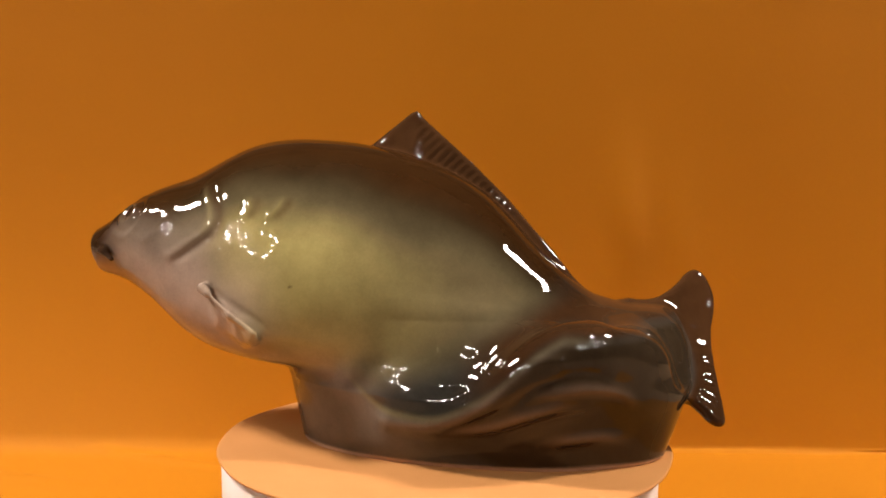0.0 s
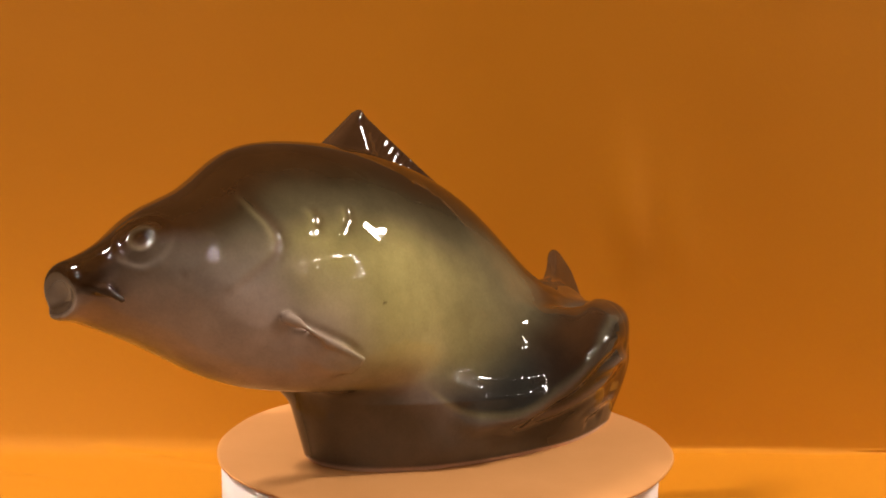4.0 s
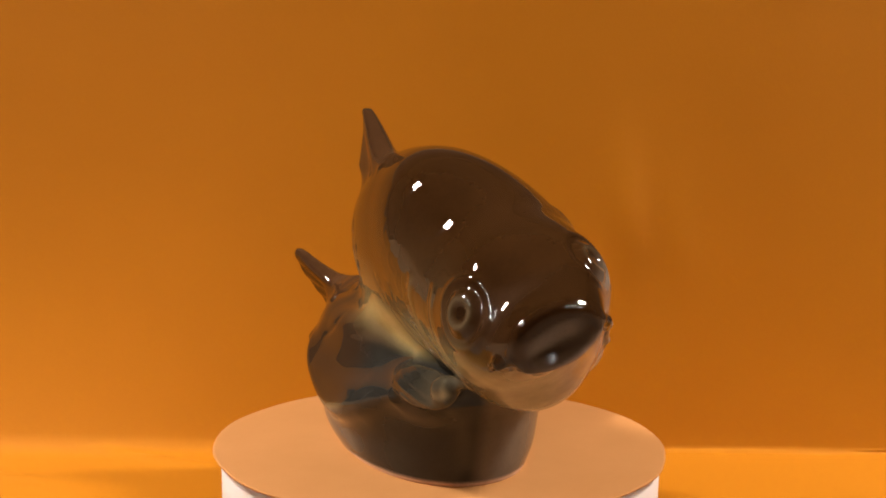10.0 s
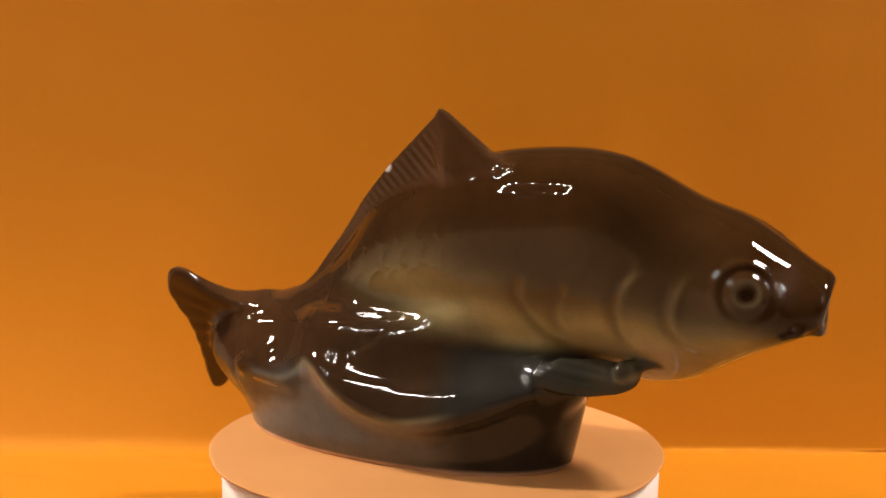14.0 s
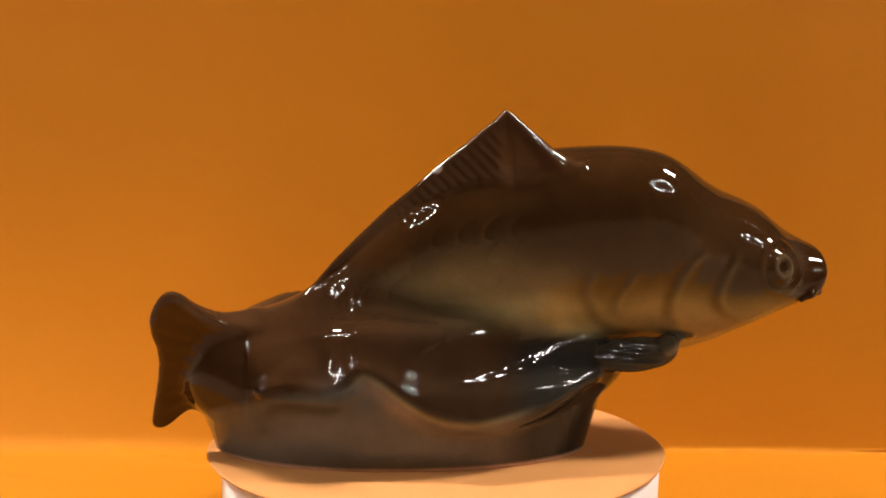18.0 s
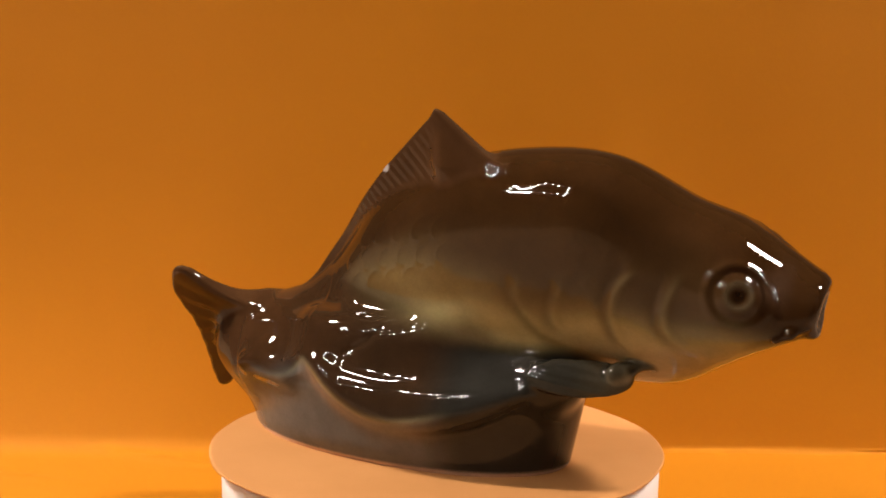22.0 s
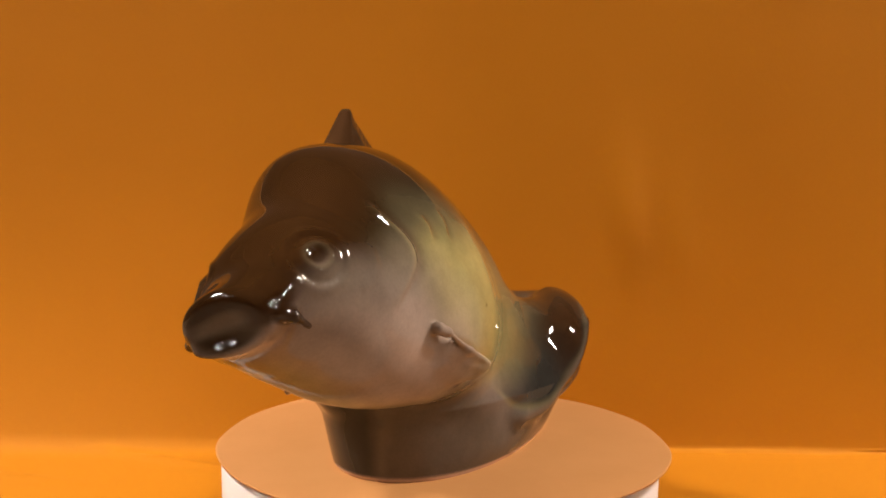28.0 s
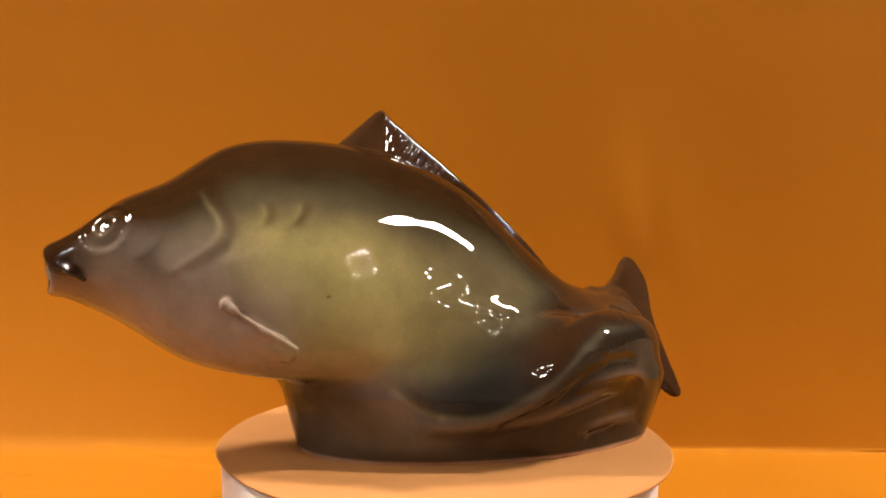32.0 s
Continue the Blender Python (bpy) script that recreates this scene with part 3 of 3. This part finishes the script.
    over(pink, under * right * bell(z - edge + 4.5, 3.6) * bell(y - 10, 20))
    for f in FOLDS:
        over(pink, under * left * stroke(y, z, f, 1.7, 0.4) * 0.24)
    over(np.array([0.098, 0.094, 0.084]), under * right * step(-30, 0, y) * bell(z - 14, 14) * 0.9)
    over(np.array([0.055, 0.062, 0.062]), right * bell(y - 35, 9) * bell(z - 26, 5) * 0.85)
    over(slate * 0.6, bell(np.sqrt((x + 20.4) ** 2 + (y - 58.9) ** 2 + (z - 15.7) ** 2), 3.0) * 0.6)
    # soft grey highlight painted on the foot's left front
    over(np.array([0.15, 0.14, 0.13]), under * left * bell(y + 28, 16) * bell(z - 16, 10) * 0.5)
    over(belly * 0.7, left * bell(y + 40, 18) * bell(z - 29, 8) * 0.8)
    over(blue * 0.8, step(3.0, 0.5, lump(p, (-20.0, -42.0, 32.0), (7.0, 13.0, 6.5))) * step(0, -6, x) * step(48, 42, z))
    over(blue * 0.65, step(-4, -10, x) * step(-66, -54, y) * step(-8, -24, y) * step(46, 40, z))
    # fins
    over(umber, step(2.0, 0.2, tail(p)) * step(58, 66, y))
    over(umber * 0.95, step(1.4, 0.2, dorsal(p)) * step(0.9, 0.98, rel))
    over(np.array([0.022, 0.020, 0.015]), step(1.5, 0.3, lump(p, FIN_MID, FIN_SIZE, 0.2, 1.15)) * 0.9)
    over(np.array([0.022, 0.020, 0.015]), step(1.8, 0.3, rod(p, (-26.0, -67.0, 39.0), (-22.0, -76.5, 41.3), 2.4, 1.4)) * 0.9)
    # lips and barbels
    over(back * 0.8, step(-108, -117, y) * step(-0.05, 0.25, rel))
    # mouth: the hollow's shading is painted in, its upper side left paler
    mouth = step(1.5, 0.2, np.abs(lump(gape(p), MOUTH[0], MOUTH[1], 0.0, 0.33))) * step(-114, -116.5, y)
    across = (z - 61) * 0.93 - (x + 17) * 0.37
    over(np.array([0.040, 0.022, 0.010]), mouth * 0.95)
    over(np.array([0.12, 0.085, 0.06]), mouth * step(-0.6, 1.8, across) * step(-10, -16, x))
    over(back, step(-112, -118, y) * step(3, 8, u) * step(-0.45, -0.2, rel) * 0.9)
    over(back * 0.8, step(1.5, 0.3, chain(p, [(-7.5, -119, 65), (-4.5, -116, 64), (-2.5, -112.5, 61.5)], [1.3, 1.1, 0.8])) * 0.9)
    over(back * 0.8, step(1.5, 0.3, chain(p, [(-29.0, -118.5, 57.5), (-30.8, -115.5, 55.5), (-31.0, -112, 53.5)], [1.2, 1.1, 0.8])) * 0.9)
    for eye, sign in ((EYE_R, -1), (EYE_L, 1)):
        r = np.sqrt((x - eye[0]) ** 2 + (y - eye[1]) ** 2 + (z - eye[2]) ** 2)
        over(np.array([0.13, 0.10, 0.055]), bell(r - 3.3, 0.7) * (0.3 if sign > 0 else 0.55))
        over(back * 0.5, step(2.2, 1.2, r) * (0.35 if sign > 0 else 0.8))
    # specks in the glaze
    for speck, size in (((25.2, -46.0, 57.6), 0.45), ((5.5, -82.9, 39.4), 0.25)):
        over(back, step(size + 0.4, size - 0.2, np.sqrt(sum((p[i] - speck[i]) ** 2 for i in range(3)))) * 0.8)
    # bare clay rim at the foot, and a chip in the back fin
    over(np.array([0.55, 0.36, 0.25]), step(GROUND + 1.6, GROUND + 0.9, z))
    over(np.array([0.42, 0.38, 0.36]), step(1.9, 1.3, np.sqrt((x + 25.9) ** 2 + (y - 8.0) ** 2 + (z - 95.0) ** 2)))
    return col


def surface(cell=0.65):
    """Mesh the figure: a dual grid over the cells that the skin crosses, drawn onto the exact skin."""
    lo, hi = np.array([-60.0, -131, -3.9]), np.array([58.0, 102, 121])
    big = cell * 6
    cn = np.ceil((hi - lo) / big).astype(int) + 1
    cg = np.stack(np.meshgrid(*[lo[i] + big * np.arange(cn[i]) for i in range(3)], indexing="ij"))
    near = np.abs(distance(cg.reshape(3, -1)).reshape(cn)) < big * 1.9
    n = (cn - 1) * 6 + 1
    keep = np.zeros(n, bool)
    for i, j, k in np.argwhere(near):
        keep[max(0, 6 * i - 4):6 * i + 5, max(0, 6 * j - 4):6 * j + 5, max(0, 6 * k - 4):6 * k + 5] = True
    idx = np.argwhere(keep)
    val = np.full(n, 9.0)
    for s in range(0, len(idx), 400000):
        q = idx[s:s + 400000]
        val[tuple(q.T)] = distance((lo + q * cell).T)
    val[~keep] = 9.0
    inside = val < 0
    # cells whose eight corners all lie in the band and that the skin crosses
    cnt = np.zeros(np.array(n) - 1, np.int8)
    band = np.ones(np.array(n) - 1, bool)
    sl = lambda o, ax: slice(o, n[ax] - 1 + o)
    for a in (0, 1):
        for b in (0, 1):
            for c in (0, 1):
                cnt += inside[sl(a, 0), sl(b, 1), sl(c, 2)]
                band &= keep[sl(a, 0), sl(b, 1), sl(c, 2)]
    cells = band & (cnt > 0) & (cnt < 8)
    number = np.full(cells.shape, -1, int)
    at = np.argwhere(cells)
    number[cells] = np.arange(len(at))
    verts = lo + (at + 0.5) * cell
    faces = []
    for ax in range(3):
        o1, o2 = (ax + 1) % 3, (ax + 2) % 3
        first = [slice(1, n[i] - 1) for i in range(3)]
        first[ax] = slice(0, n[ax] - 1)
        second = list(first)
        second[ax] = slice(1, n[ax])
        fa, fb = inside[tuple(first)], inside[tuple(second)]
        for flip, hit in ((False, fa & ~fb), (True, ~fa & fb)):
            e = np.argwhere(hit)
            e[:, o1] += 1
            e[:, o2] += 1
            quad = []
            for da, db in ((-1, -1), (0, -1), (0, 0), (-1, 0)):
                c = e.copy()
                c[:, o1] += da
                c[:, o2] += db
                quad.append(number[tuple(c.T)])
            quad = np.stack(quad[::-1] if flip else quad, 1)
            faces.append(quad[(quad >= 0).all(1)])
    faces = np.concatenate(faces)

    def slope(v, h=0.25):
        g = np.stack([distance((v + h * e).T) - distance((v - h * e).T) for e in np.eye(3)], 1) / (2 * h)
        return g

    for _ in range(3):
        g = slope(verts)
        g2 = np.maximum((g ** 2).sum(1), 0.05)
        verts = verts - np.clip(distance(verts.T) / g2, -cell, cell)[:, None] * g * 0.9
    g = slope(verts)
    verts = verts + relief(verts.T)[:, None] * g / np.linalg.norm(g, axis=1)[:, None]
    return verts, faces


def carp():
    verts, faces = surface()
    skin = verts * 0.001
    skin[:, 2] -= GROUND * 0.001
    me = bpy.data.meshes.new("carp_figurine")
    me.from_pydata(skin.tolist(), [], faces.tolist())
    me.polygons.foreach_set("use_smooth", [True] * len(me.polygons))
    col = np.ones((len(verts), 4))
    col[:, :3] = np.concatenate([paint(verts[s:s + 200000].T) for s in range(0, len(verts), 200000)])
    layer = me.attributes.new("paint", "FLOAT_COLOR", "POINT")
    layer.data.foreach_set("color", col.ravel())
    me.materials.append(GLAZE)
    me.update()
    ob = new("carp_figurine", me)
    return tagged(ob, "glossy brown and olive porcelain carp leaping from a dark wave base", "figurine")


fish = carp()


# ---- lamps outside the view, seen as glints in the glaze; the bowl lamp is an added fill ----
def stand(lamp, x, y, z):
    part("pole", box(bmesh.new(), (x - 0.008, y - 0.008, TABLE_Z + 0.016), (x + 0.008, y + 0.008, z), 0.002), DARK, lamp)
    part("foot", revolve_at((x, y, TABLE_Z), [(0.09, 0.0), (0.093, 0.003), (0.09, 0.012), (0.015, 0.018)]), DARK, lamp)


def revolve_at(place, profile):
    bm = revolve(profile, 32)
    for v in bm.verts:
        v.co += Vector(place)
    return bm


def strip_lamp(place):
    m = look(place, (place[0] * 0.5, -0.02, FLOOR_Z))
    lamp = new("strip_lamp")
    part("housing", box(bmesh.new(), (-0.052, -0.105, 0.004), (0.052, 0.105, 0.05), 0.003, m), DARK, lamp)
    part("tube", box(bmesh.new(), (-0.0375, -0.09, 0.001), (0.0375, 0.09, 0.0035), 0.0, m), TUBE, lamp)
    stand(lamp, place[0] + math.copysign(0.05, place[0]), place[1], place[2] + 0.03)
    return tagged(lamp, "slim white strip lamp on a dark stand", "lamp", "strip lamps")


def diode_lamp(place, seed, size=1.0):
    rnd = random.Random(seed)
    m = look(place, (0, 0, 0.04))
    lamp = new("diode_lamp")
    part("housing", box(bmesh.new(), (-0.158, -0.130, 0.004), (0.158, 0.130, 0.045), 0.003, m), DARK, lamp)
    across, high = 0.135, 0.105
    for side in range(4):
        for k in range(5 if side % 2 == 0 else 4):
            along = (k + 0.5) / (2.5 if side % 2 == 0 else 2.0) - 1
            x, y = ((along, -1), (1, along), (-along, 1), (-1, -along))[side]
            x, y = x * across + rnd.uniform(-5, 5) * 0.001, y * high + rnd.uniform(-5, 5) * 0.001
            r = rnd.uniform(0.0044, 0.0062) * size
            part("diode", box(bmesh.new(), (x - r, y - r, 0.0), (x + r, y + r, 0.0035), 0.0, m), DIODE, lamp)
    stand(lamp, place[0] * 1.07, place[1] * 1.07, place[2])
    return tagged(lamp, "small panel of bright diodes on a dark stand", "lamp", "diode lamps")


# made-up stand and bowl for the added ceiling fill
def added_fill_lamp(place):
    x, y, z = place
    lamp = new("added_fill_lamp")
    part("shade", revolve_at((x, y, z), [(0.04, -0.13), (0.06, -0.128), (0.235, -0.02), (0.24, -0.012), (0.232, -0.014), (0.05, -0.118)]), DARK, lamp)
    stand(lamp, x, y, z - 0.129)
    return tagged(lamp, "added unseen fill lamp in a dark bowl, lighting the ceiling", "lamp")


added_fill_lamp(FILL_PLACE)
for place, watts in STRIPS:
    strip_lamp(place)
diode_lamp((-0.63, -0.45, 0.61), 3, 1.08)
diode_lamp((0.63, -0.46, 0.57), 4, 0.93)


# ---- motion ----
def motions():
    rows = [(t, pose(0, 0, 0, 0, 0, a)) for t, a in TURN]
    for thing in (fish, disc, platform):
        walk(thing, rows)


motions()
